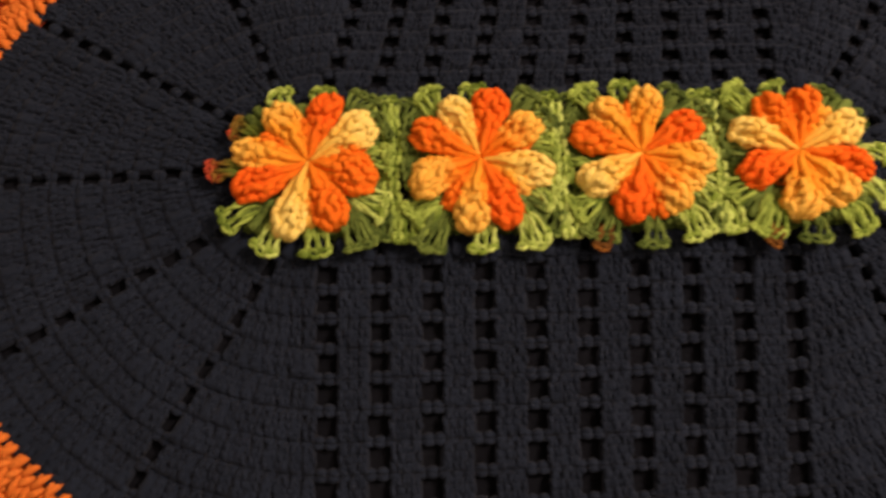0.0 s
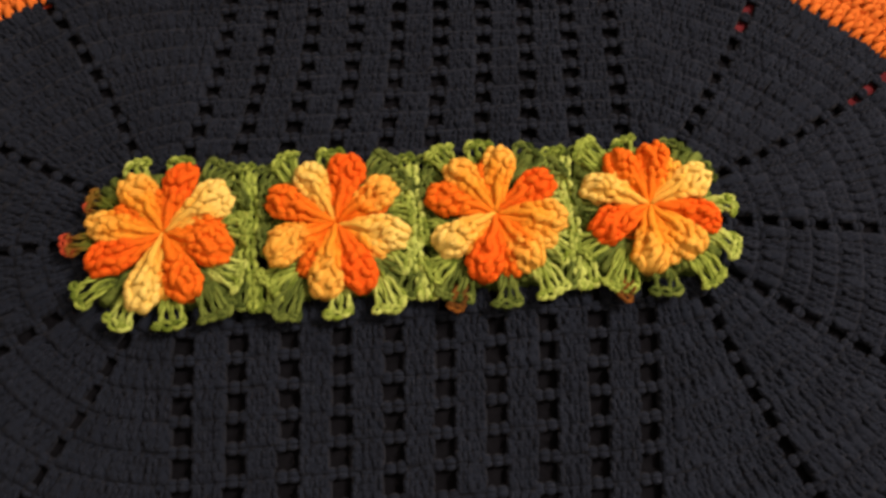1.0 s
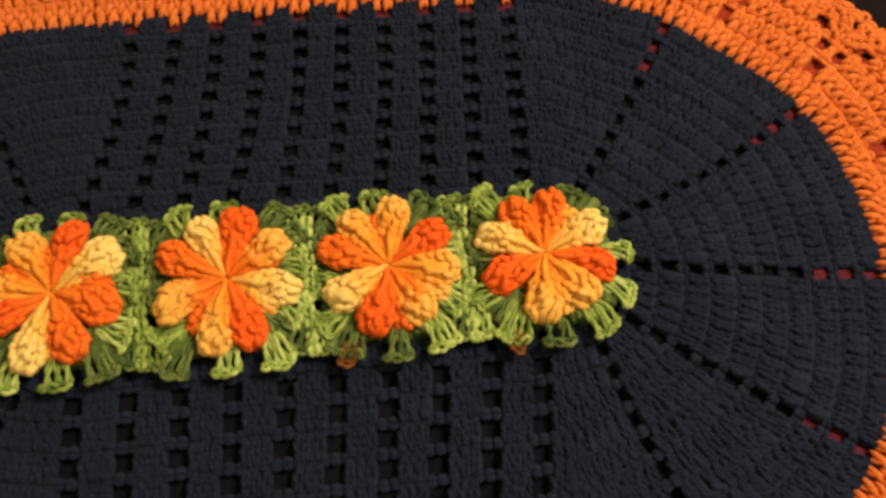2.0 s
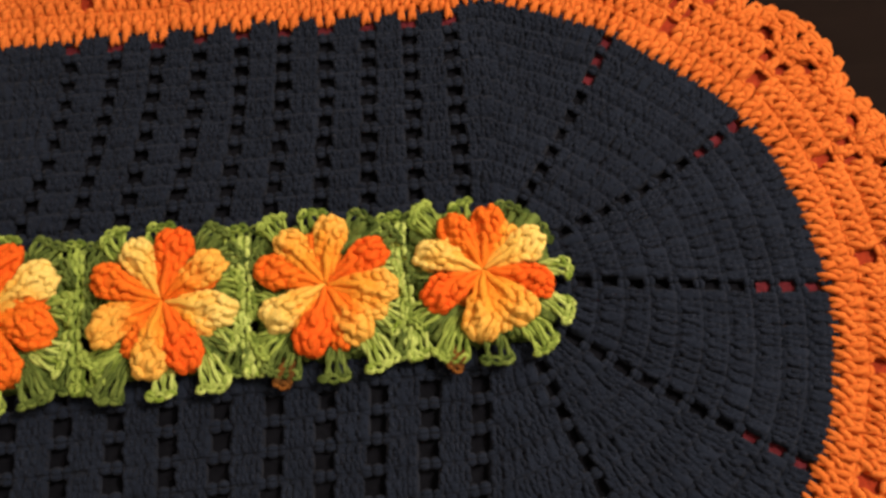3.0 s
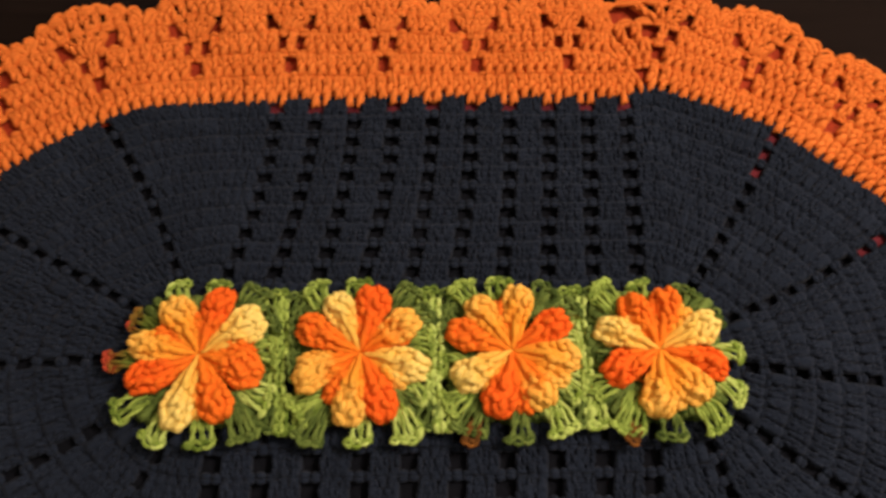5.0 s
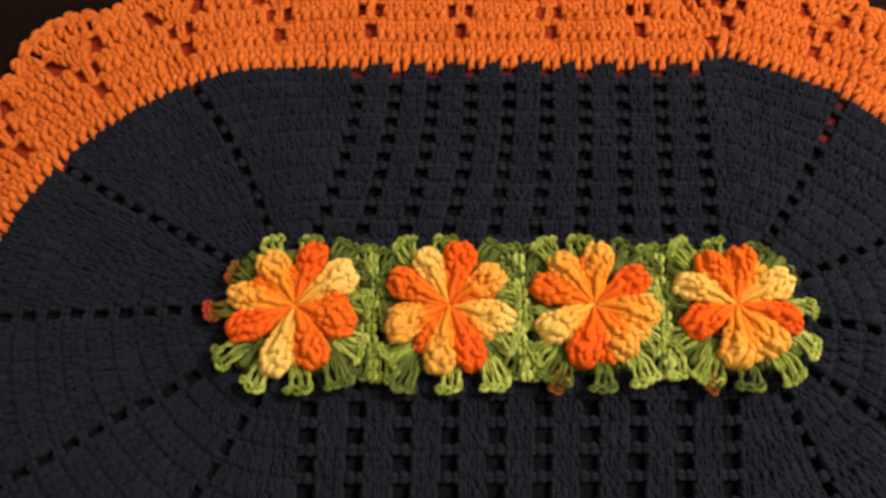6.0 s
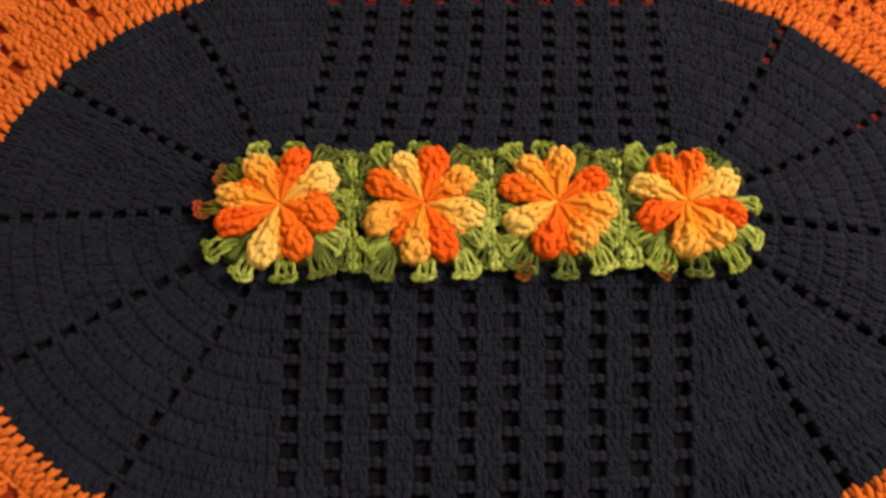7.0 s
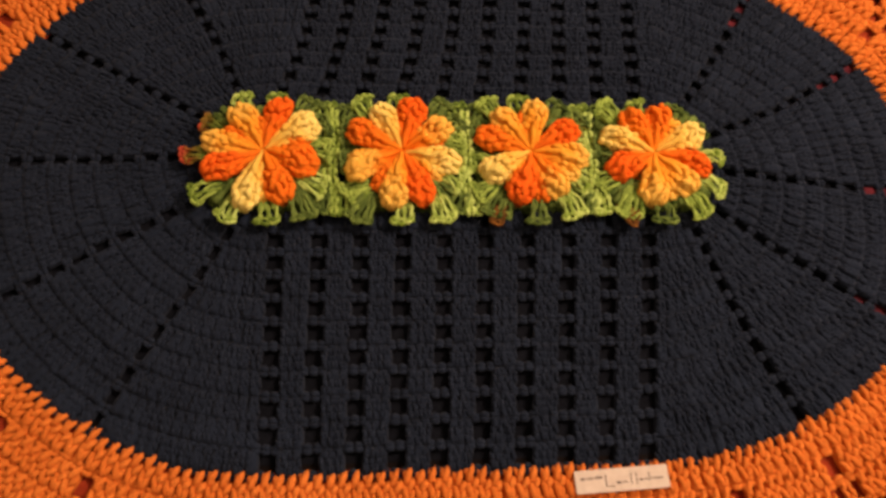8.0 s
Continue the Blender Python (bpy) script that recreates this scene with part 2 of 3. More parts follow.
def stitches(st, base, top, pitch, r, z0=0.0030, lift=0.0060, sides=6, core=0.64, lean=1.0, tip=0.45, start=0.04, fill=0.0006):
    """Treble stitches from base to top: a thick body, two slanted foot strands and a wrap across the upper half."""
    base, top = np.asarray(base, float), np.asarray(top, float)
    m = len(base)
    if m == 0:
        return
    pitch = np.broadcast_to(np.asarray(pitch, float), (m,))[:, None]
    d = top - base
    side = np.stack((-d[:, 1], d[:, 0]), 1)
    side /= np.linalg.norm(side, axis=1, keepdims=True) + 1e-9

    def strand(t0, t1, o0, o1, zs, shape, rad, n):
        t = np.linspace(t0, t1, n)
        q = np.linspace(0, 1, n)
        mid = base[:, None] + d[:, None] * t[None, :, None]
        j = rng.uniform(-0.12, 0.12, (m, 1))
        off = pitch * (lean * (o0 + (o1 - o0) * q)[None] + j)
        xy = mid + side[:, None] * off[..., None]
        z = np.interp(q, np.linspace(0, 1, len(zs)), zs)[None] + rng.uniform(-0.0007, 0.0007, (m, 1)) + sway(mid)
        rr = rad * np.interp(q, np.linspace(0, 1, len(shape)), shape)[None] * rng.uniform(0.84, 1.14, (m, 1))
        st.tubes(np.concatenate((xy, z[..., None]), 2), rr, sides)

    if core:
        strand(start, 1.04, 0.0, 0.0, (0.0008 + fill, 0.0013 + fill, 0.0012 + fill), (0.7, 1.0, 1.0, 1.0), pitch * core, 5)
    strand(0.0, 0.46, -0.10, -0.28, (z0, lift, lift - 0.0012), (tip, 1.0, 1.1, 0.6), r, 6)
    strand(0.0, 0.44, 0.04, 0.40, (z0 - 0.0003, lift - 0.0004, lift - 0.0016), (tip, 0.95, 1.1, 0.6), r, 6)
    strand(0.30, 0.78, -0.44, -0.14, (lift - 0.0020, lift + 0.0001, lift - 0.0016), (0.6, 1.05, 1.0, 0.6), r, 5)
    strand(0.34, 0.74, 0.16, 0.46, (lift - 0.0022, lift - 0.0001, lift - 0.0018), (0.6, 1.0, 1.0, 0.6), r, 5)
    strand(0.64, 1.06, -0.42, -0.10, (lift - 0.0022, lift, lift - 0.0018), (0.6, 1.05, 1.0, 0.6), r, 5)
    strand(0.60, 1.06, 0.10, 0.30, (lift - 0.0024, lift - 0.0003, lift - 0.0020), (0.6, 1.0, 1.0, 0.6), r, 5)


def slanted(st, base, top, pitch, r, lift=0.0064, sides=6, core=0.56, tip=0.55, start=0.04):
    """Bulky trebles: a leaning lower post, the yarn wrapped across it, and an upper post that leans back."""
    base, top = np.asarray(base, float), np.asarray(top, float)
    m = len(base)
    pitch = np.broadcast_to(np.asarray(pitch, float), (m,))[:, None]
    d = top - base
    side = np.stack((-d[:, 1], d[:, 0]), 1)
    side /= np.linalg.norm(side, axis=1, keepdims=True) + 1e-9
    lean = rng.uniform(0.8, 1.2, (m, 1))
    slip = rng.uniform(-0.04, 0.04, (m, 1))

    def strand(t0, t1, o0, o1, zs, shape, rad, n, sag=0.0):
        q = np.linspace(0, 1, n)
        t = (t0 + (t1 - t0) * q)[None] + slip
        mid = base[:, None] + d[:, None] * t[..., None]
        off = pitch * (lean * (o0 + (o1 - o0) * q + sag * np.sin(q * math.pi))[None] + rng.uniform(-0.07, 0.07, (m, 1)))
        xy = mid + side[:, None] * off[..., None]
        z = np.interp(q, np.linspace(0, 1, len(zs)), zs)[None] + rng.uniform(-0.0005, 0.0005, (m, 1)) + sway(mid)
        rr = rad * np.interp(q, np.linspace(0, 1, len(shape)), shape)[None] * rng.uniform(0.86, 1.14, (m, 1))
        st.tubes(np.concatenate((xy, z[..., None]), 2), rr, sides)

    plump = (0.55, 1.0, 1.12, 1.0, 0.6)
    strand(start, 1.0, 0.0, 0.0, (0.0012, 0.0018, 0.0016), (0.7, 1.0, 1.0, 1.0), pitch * core, 5)
    strand(0.0, 0.52, 0.20, -0.26, (lift - 0.0022, lift + 0.0004, lift - 0.0012), (tip, 1.0, 1.15, 1.05, 0.6), r, 6)
    strand(0.08, 0.50, -0.34, 0.20, (lift - 0.0030, lift - 0.0008, lift - 0.0016), plump, r * 0.92, 6, -0.08)
    strand(0.34, 0.70, 0.52, 0.00, (lift - 0.0026, lift + 0.0006, lift - 0.0014), plump, r * 0.95, 6, 0.06)
    strand(0.46, 1.02, -0.36, 0.12, (lift - 0.0020, lift + 0.0002, lift - 0.0020), plump, r, 6)
    strand(0.62, 1.00, 0.46, 0.16, (lift - 0.0028, lift - 0.0002, lift - 0.0022), plump, r * 0.95, 5)


def braid(st, pts, r, z=0.0048, w=0.0017, sides=5):
    """The chain of loops along the top of a round, as two strands that part and pinch; pts are the loops' ends."""
    pts = np.asarray(pts, float)
    a, b = pts[:-1], pts[1:]
    d = b - a
    side = np.stack((-d[:, 1], d[:, 0]), 1)
    side /= np.linalg.norm(side, axis=1, keepdims=True) + 1e-9
    t = np.array((0.0, 0.2, 0.45, 0.7, 0.9))
    mid = a[:, None] + d[:, None] * t[None, :, None]
    m = len(a)
    for k in (-1, 1):
        off = k * w * np.array((0.12, 0.85, 1.08, 0.95, 0.45))
        xy = mid + side[:, None] * (off[None, :, None] * rng.uniform(0.75, 1.25, m)[:, None, None])
        zz = z + np.array((-0.0016, 0.0002, 0.0009, 0.0006, -0.0006))[None] + rng.uniform(-0.0003, 0.0003, m)[:, None] + sway(mid)
        rr = r * np.array((0.65, 1.0, 1.08, 1.0, 0.75))[None] * rng.uniform(0.88, 1.12, (m, 1))
        st.tubes(np.concatenate((xy, zz[..., None]), 2).reshape(1, -1, 3), rr.reshape(1, -1), sides)


def ring_points(s, spacing, extra=None):
    """Even steps round the ring at depth s."""
    u = np.linspace(0, COUNT, 1800)
    p = curve(s, u)
    L = np.concatenate(([0], np.cumsum(np.linalg.norm(np.diff(p, axis=0), axis=1))))
    n = int(round(L[-1] / spacing))
    return curve(s, np.interp(np.linspace(0, L[-1], n + 1), L, u))


rug = tagged(new("crochet_rug"), "oval crocheted rug, navy with orange scalloped border and four flowers", "rug")
rug.location = (0, 0, BASE)

for k in range(-1, ROUNDS):
    s0, s1 = k / ROUNDS, (k + 1) / ROUNDS
    sm = (s0 + s1) / 2
    _, gap, _, _ = knots(sm)
    st = Strands()
    braid(st, ring_points(s1, 0.0062), 0.00195, z=0.0026, w=0.0015)
    round_ob = st.build("navy_round", NAVY, rug)
    for j in range(COUNT):
        hole = [HALF[i % COUNT] * (1.0 if k >= 0 else 0.5) * rng.uniform(0.95, 1.05) for i in (j, j + 1)]
        n = 3 if IS_COLUMN_GAP[j] else max(2, int(round((gap[j] - hole[0] - hole[1]) / 0.0064)))
        a, b = hole[0] / gap[j], 1 - hole[1] / gap[j]
        us = j + a + (b - a) * (np.arange(n) + 0.5 + rng.uniform(-0.06, 0.06, n)) / n
        st = Strands()
        stitches(st, curve(s0 + 0.005, us), curve(s1 - 0.007, us), (b - a) * gap[j] / n, 0.00150, z0=0.0030, lift=0.0053, fill=0.0006)
        st.build("stitch_panel", NAVY, round_ob)

# ---- orange border ----
U = np.linspace(0, COUNT, 4001)
EDGE = curve(1.0, U)
_edge_len = np.concatenate(([0], np.cumsum(np.linalg.norm(np.diff(EDGE, axis=0), axis=1))))
_tan = np.gradient(EDGE, axis=0)
for _ in range(150):
    _tan[:-1] = (np.roll(_tan[:-1], 1, 0) + 2 * _tan[:-1] + np.roll(_tan[:-1], -1, 0)) / 4
_tan[-1] = _tan[0]
_tan /= np.linalg.norm(_tan, axis=1, keepdims=True)
OUTWARD = np.stack((-_tan[:, 1], _tan[:, 0]), 1)
if np.mean(np.sum(OUTWARD * EDGE, 1)) < 0:
    OUTWARD = -OUTWARD
# lengths along the border are counted on the ring 26 mm outside the navy edge
_len = np.concatenate(([0], np.cumsum(np.linalg.norm(np.diff(EDGE + 0.026 * OUTWARD, axis=0), axis=1))))
LENGTH = _len[-1]


def border(a, w):
    """The point w metres outside the navy edge, at the length a along it."""
    a = np.asarray(a, float) % LENGTH
    w = np.broadcast_to(np.asarray(w, float), a.shape)
    p = np.stack([np.interp(a, _len, EDGE[:, i]) for i in (0, 1)], -1)
    o = np.stack([np.interp(a, _len, OUTWARD[:, i]) for i in (0, 1)], -1)
    return p + o * w[..., None]


def widen(a):
    """How much further the scallops reach along the far side and the far left corner."""
    up = (border(a, 0.01) - border(a, 0.0)) / 0.01
    return 0.010 * np.clip((up[..., 1] - 0.55) / 0.35, 0, 1) + 0.007 * np.clip(-up[..., 0] * 2, 0, 1) * (up[..., 1] > 0)


MOTIFS = int(round(LENGTH / 0.0645))
A0 = float(np.interp(0.034, EDGE[:1000, 0], _len[:1000]))
PITCH = LENGTH / MOTIFS


def offset(a):
    """Signed length from the nearest motif's middle."""
    return (np.asarray(a) - A0 + PITCH / 2) % PITCH - PITCH / 2


# first round: pointed feet that bite over the navy edge, longer into the openings
st = Strands()
N1 = int(round(_edge_len[-1] / 0.0076))
aa = np.interp((np.arange(N1) + 0.5) * _edge_len[-1] / N1, _edge_len, _len)
uu = np.interp(aa, _len, U)
near = np.abs(uu - np.round(uu))
col = np.array([IS_COLUMN[int(round(x)) % COUNT] for x in uu])
deep = np.where(near < np.where(col, 0.28, 0.06), np.where(uu < 9.6, 0.0058, 0.0018), 0.0) + rng.uniform(-0.0005, 0.0005, N1)
braid(st, border(np.linspace(0, LENGTH, N1 + 1), 0.0185), 0.00180, z=0.0036, w=0.0017)
edge_round = st.build("orange_round", ORANGE, rug)
feet, heads = border(aa, np.where((uu < 9.6) | ((uu > 15.6) & (uu < 25.6)), -0.0010, -0.0032) - deep), border(aa + 0.0008, 0.0182)
for i in range(N1):
    st = Strands()
    slanted(st, feet[i:i + 1], heads[i:i + 1], 0.0074, 0.00205, tip=0.22, start=0.36)
    st.build("edge_stitch", ORANGE, edge_round)


def field(w0, w1, hole, spacing, post=False):
    wm = (w0 + w1) / 2
    n = int(round((LENGTH + 2 * math.pi * (wm - 0.026)) / spacing))
    st = Strands()
    braid(st, border(np.linspace(0, LENGTH, n + 1), w1 + 0.0004), 0.00175, z=0.0034, w=0.0017)
    round_ob = st.build("orange_round", ORANGE, rug)
    for k in range(MOTIFS):
        q0, q1 = border(np.array([mid[k], mid[k] + PITCH]), wm)
        wide = np.linalg.norm(q1 - q0)
        n = max(3, int(round((wide - 2 * hole) / spacing)))
        h = hole * PITCH / wide
        a = mid[k] + h + (PITCH - 2 * h) * (np.arange(n) + 0.5) / n
        st = Strands()
        slanted(st, border(a, w0), border(a + 0.0006, w1), (wide - 2 * hole) / n, 0.00195, core=0.54)
        if post:
            stitches(st, border(mid[k:k + 1] - 0.001, w0), border(mid[k:k + 1] + 0.001, w1), 0.0056, 0.0017, core=0.42)
        st.build("stitch_panel", ORANGE, round_ob)


mid = A0 + PITCH * np.arange(MOTIFS)
field(0.0180, 0.0365, 0.0045, 0.0074)
field(0.0360, 0.0535, 0.0092, 0.0074, True)

# scallops: a fan of long stitches from the post, solid shoulders beside it, and a chained rim
def scallop(a0):
    half = PITCH / 2
    tall = rng.uniform(0.0170, 0.0205)
    wider = float(widen(np.array([a0]))[0])
    fan = 0.0535 + (0.0145 + 0.45 * wider)
    rim = lambda x: 0.0615 + wider + tall * np.sqrt(np.clip(1 - (x / half) ** 2, 0, 1))
    e = np.linspace(-half, half, 9)
    st = Strands()
    braid(st, border(a0 + e, fan - 0.005 * (e / half) ** 2), 0.0020, z=0.0044, w=0.0018)
    shell = st.build("scallop", ORANGE, rug)
    d = np.concatenate((np.linspace(-half + 0.0035, -0.0215, 2), np.linspace(0.0215, half - 0.0035, 2)))
    f = np.linspace(-1, 1, 4)
    x = np.linspace(-1, 1, 10) * (half - 0.003) + rng.uniform(-0.0012, 0.0012, 10)
    for kind, base, top, pitch, r, core in (
            ("shoulder_stitch", border(a0 + d, 0.0535), border(a0 + d, fan - 0.004), 0.0078, 0.0020, 0.56),
            ("fan_stitch", border(a0 + f * 0.0026, 0.0545), border(a0 + f * 0.0112, fan - 0.003 * f**2), 0.0056, 0.0016, 0.42),
            ("shell_stitch", border(a0 + x * 0.80, fan - 0.005 * (x / half) ** 2), border(a0 + x, rim(x) - 0.002), 0.0060, 0.0017, 0.40)):
        for i in range(len(base)):
            st = Strands()
            slanted(st, base[i:i + 1], top[i:i + 1], pitch, r, core=core)
            st.build(kind, ORANGE, shell)
    # chained rim with picots, small loops that stand on it
    st = Strands()
    braid(st, border(a0 + e, rim(e) - 0.0030), 0.0022, z=0.0052, w=0.0020, sides=6)
    e = np.linspace(-half + 0.004, half - 0.004, 7) + rng.uniform(-0.0012, 0.0012, 7)
    high = rng.uniform(0.7, 1.3, 7)
    rows = []
    for q, h, z in ((-1.0, -0.0052, 0.0050), (-1.15, -0.0012, 0.0072), (-0.5, 0.0022, 0.0080), (0.5, 0.0022, 0.0078), (1.15, -0.0012, 0.0070), (1.0, -0.0052, 0.0050)):
        xy = border(a0 + e + q * 0.0026, rim(e) - 0.0010 + h * high)
        rows.append(np.column_stack((xy, z - 0.002 + sway(xy))))
    st.tubes(np.stack(rows, 1), 0.0019, 6)
    st.build("picot_rim", ORANGE, shell)


for a0 in mid:
    scallop(a0)

# added strips whose red stands for bounced light and shade in the openings
def band(name, a0, a1, w0, w1, z0, z1, material, label):
    bm = bmesh.new()
    closed = a1 - a0 > LENGTH * 0.999
    ua = np.linspace(a0, a1, 161)[: -1 if closed else None]
    inner, outer = border(ua, w0), border(ua, w1 + (0.8 * widen(ua) if w1 > 0.05 else 0))
    rows = [[bm.verts.new((*p, z)) for p in q] for q, z in ((inner, z0), (outer, z0), (outer, z1), (inner, z1))]
    n = len(ua)
    for i in range(n if closed else n - 1):
        j = (i + 1) % n
        for a in range(4):
            b = (a + 1) % 4
            bm.faces.new((rows[a][i], rows[a][j], rows[b][j], rows[b][i]))
    if not closed:
        for i in (0, n - 1):
            bm.faces.new([r[i] for r in rows])
    bmesh.ops.recalc_face_normals(bm, faces=bm.faces[:])
    return part(name, bm, material, rug, label)


# added band: its dark orange-red stands for orange yarn in shade behind the border
band("shaded_orange_band", 0.0, LENGTH, -0.0030, 0.0635, 0.0020, 0.0030, SHADED_ORANGE, "added dark red band that stands for shaded orange in the border openings")
# added strip: crimson puts shaded orange stitches into the far column holes
band("hole_tint_strip", float(np.interp(0.2, U, _len)) - 0.02, float(np.interp(9.5, U, _len)), -0.0092, -0.0036, 0.0020, 0.0030, CRIMSON, "added crimson strip for shaded orange stitches in the navy openings")
# added strip: dark crimson paints reddish bounce into the right-hand ray holes
band("hole_tint_strip", float(np.interp(10.7, U, _len)), float(np.interp(14.5, U, _len)), -0.0400, -0.0036, 0.0018, 0.0028, CRIMSON, "added dark crimson strip for reddish bounced light in the navy openings")

# added black sheet under the navy field, standing in for shade in its openings
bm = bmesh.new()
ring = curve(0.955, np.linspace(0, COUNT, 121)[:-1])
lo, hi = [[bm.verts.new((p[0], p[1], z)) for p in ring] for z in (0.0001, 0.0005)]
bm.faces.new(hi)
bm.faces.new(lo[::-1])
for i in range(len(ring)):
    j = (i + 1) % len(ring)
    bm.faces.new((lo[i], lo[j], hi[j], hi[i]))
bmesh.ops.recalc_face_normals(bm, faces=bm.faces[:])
part("hole_shade_sheet", bm, HOLE_SHADE, rug, "added blackish sheet that stands for shade in the navy openings")

# ---- flowers ----
def petal(name, seed, length, width, material, parent, angle, lift=0.0, twist=0.0):
    """A raised popcorn petal: a knobbly clump of looped yarn on a narrow root, bent to one side and lumpy in outline."""
    g = np.random.default_rng(seed)
    st = Strands()
    peak = g.uniform(0.62, 0.72)
    bend = g.uniform(-0.0030, 0.0030)
    waves = [(g.uniform(0.02, 0.06), g.uniform(7, 15), g.uniform(0, 6.3)) for _ in range(4)]

    def half(t, sgn):
        grow = 0.24 + 0.76 * np.clip(t / peak, 0, 1) ** 1.25
        lump = 1 + sum(k * np.sin(f * t + p + sgn * (1.1 + i)) for i, (k, f, p) in enumerate(waves)) * np.clip(t * 2 - 0.4, 0, 1)
        return width * grow * lump * np.sqrt(np.clip(1 - np.clip((t - peak) / (1 - peak), 0, 1) ** 2.1, 0.0, 1))

    def crest(t):
        dent = 0.0006 * np.sin(waves[0][1] * t * 1.3 + waves[0][2])
        return 0.0088 + lift + (0.0080 + dent) * np.sin(np.clip(t / 0.78, 0, 1) * math.pi * 0.5) - 0.0070 * np.clip((t - 0.74) / 0.26, 0, 1) ** 2

    def on(t, a):
        t, a = np.asarray(t, float), np.asarray(a, float)
        hw, top, low = np.where(np.sin(a) > 0, half(t, 1), half(t, -1)), crest(t), 0.0015
        tilt = twist * np.sin(a) * np.clip(t * 1.4 - 0.3, 0, 1)
        return np.stack((t * length + 0 * a, hw * np.sin(a) + bend * t * t, (top + low) / 2 + (top - low) / 2 * np.cos(a) + tilt), -1)

    rings, seg = 16, 16
    aa = 2 * math.pi * np.arange(seg) / seg
    vs, fs = [], []
    for i in range(rings):
        p = on(np.full(seg, 0.02 + 0.965 * i / (rings - 1)), aa)
        core = p.mean(0)
        vs += (core + (p - core) * 0.93).tolist()
    for i in range(rings - 1):
        for k in range(seg):
            c, d = i * seg + k, i * seg + (k + 1) % seg
            fs.append((c, c + seg, d + seg, d))
    fs.append(tuple(range(seg)))
    fs.append(tuple(reversed([(rings - 1) * seg + k for k in range(seg)])))
    st.solid(vs, fs)

    # smooth strands that gather the root
    t = np.linspace(0.03, 1.0, 9)
    for a in (-1.0, 0.0, 1.0):
        w = a * (1 + g.uniform(-0.15, 0.15)) + 0.10 * np.sin(t * 9 + g.uniform(0, 6))
        st.tubes(on(t * g.uniform(0.40, 0.62), w)[None], 0.0024 * np.interp(t, (0, 0.5, 1), (0.55, 0.95, 0.7)), 7)
    # short bulky loops in loose, crossing directions over the clump
    shape = np.array((0.55, 0.95, 1.12, 1.12, 0.95, 0.55))
    q = np.linspace(0, 1, 6)
    for row, tt in enumerate((0.44, 0.56, 0.68, 0.80, 0.91)):
        n = (3, 3, 4, 4, 3)[row]
        for i in range(n):
            a = (i + 0.5 - n / 2) * 0.92 + g.uniform(-0.25, 0.25)
            turn = g.choice((-1, 1)) * g.uniform(0.05, 0.35)
            size = g.uniform(0.11, 0.18)
            tl = np.clip(tt + g.uniform(-0.04, 0.04) + size * (q - 0.5), 0.05, 0.965)
            p = on(tl, np.clip(a + turn * (q - 0.5) * 1.6 + 0.22 * np.sin(q * math.pi) * g.choice((-1, 1)), -1.75, 1.75))
            p[:, 2] += 0.0007 * np.sin(q * math.pi) + g.uniform(-0.0007, 0.0005)
            st.tubes(p[None], 0.00180 * g.uniform(0.8, 1.2) * shape, 7)
    # knobs along the rim
    for sgn in (-1, 1):
        steps = np.linspace(0.40, 0.985, 6) + g.uniform(-0.025, 0.025, 6)
        for i in range(5):
            qq = np.linspace(-0.1, 1.1, 6)
            tl = np.clip(steps[i] + (steps[i + 1] - steps[i]) * qq, 0, 0.975)
            arch = np.sin(np.clip(qq, 0, 1) * math.pi)
            p = on(tl, sgn * (1.40 + g.uniform(-0.12, 0.12) - 0.40 * arch))
            p[:, 1] += sgn * (g.uniform(0.0002, 0.0011) * arch)
            st.tubes(p[None], 0.0018 * g.uniform(0.82, 1.18) * np.array((0.5, 0.95, 1.1, 1.1, 0.95, 0.6)), 6)
    ob = st.build(name, material, parent)
    ob.matrix_local = pose(0, 0, 0, 0, 0, angle)
    return ob


def leaf(seed, root, end, spread, material, parent, strands=3):
    """A few long green stitches that fan out from one opening, looped across their ends."""
    g = np.random.default_rng(seed)
    st = Strands()
    root, end = Vector(root), Vector(end)
    length = (end - root).length
    f = np.linspace(-1, 1, strands) + g.uniform(-0.12, 0.12, strands)
    n = 9
    t = np.linspace(0, 1, n)
    reach = length * (1 - 0.06 * f**2 + g.uniform(-0.07, 0.07, strands))
    for i in range(strands):
        bow = g.uniform(-0.0010, 0.0010)
        y = f[i] * (0.0026 + (spread - 0.0026) * t) + bow * np.sin(t * math.pi)
        for k in (0, 1):
            a = 6.5 * t + k * math.pi + g.uniform(-0.6, 0.6)
            z = 0.0035 + 0.0048 * np.sin(np.clip(t * 1.1, 0, 1) * 2.4) + 0.0010 * np.sin(a) + g.uniform(-0.0005, 0.0005)
            st.tubes(np.stack((reach[i] * t, y + 0.0011 * np.cos(a), z), 1)[None], 0.00108 * g.uniform(0.85, 1.15), 6)
    for i in range(strands):
        y1 = f[i] * spread
        y0 = f[i - 1] * spread if i else y1 - 1.1 * spread * 2 / strands
        x1 = reach[i]
        x0 = reach[i - 1] if i else x1 - 0.001
        q = np.linspace(-0.1, 1.15, 8)
        for k in (-1, 1):
            x = x0 + (x1 - x0) * q + k * 0.0017 * np.sin(np.clip(q, 0, 1) * math.pi) + 0.0010 + g.uniform(-0.0006, 0.0006)
            st.tubes(np.stack((x, y0 + (y1 - y0) * q + g.uniform(-0.0004, 0.0004), 0.0070 + 0.0014 * np.sin(q * math.pi) + 0 * q), 1)[None], 0.00128 * g.uniform(0.85, 1.15), 6)
    ob = st.build("leaf", material, parent)
    way = end - root
    ob.matrix_local = pose(root.x, root.y, 0, 0, 0, math.degrees(math.atan2(way.y, way.x)))
    return ob


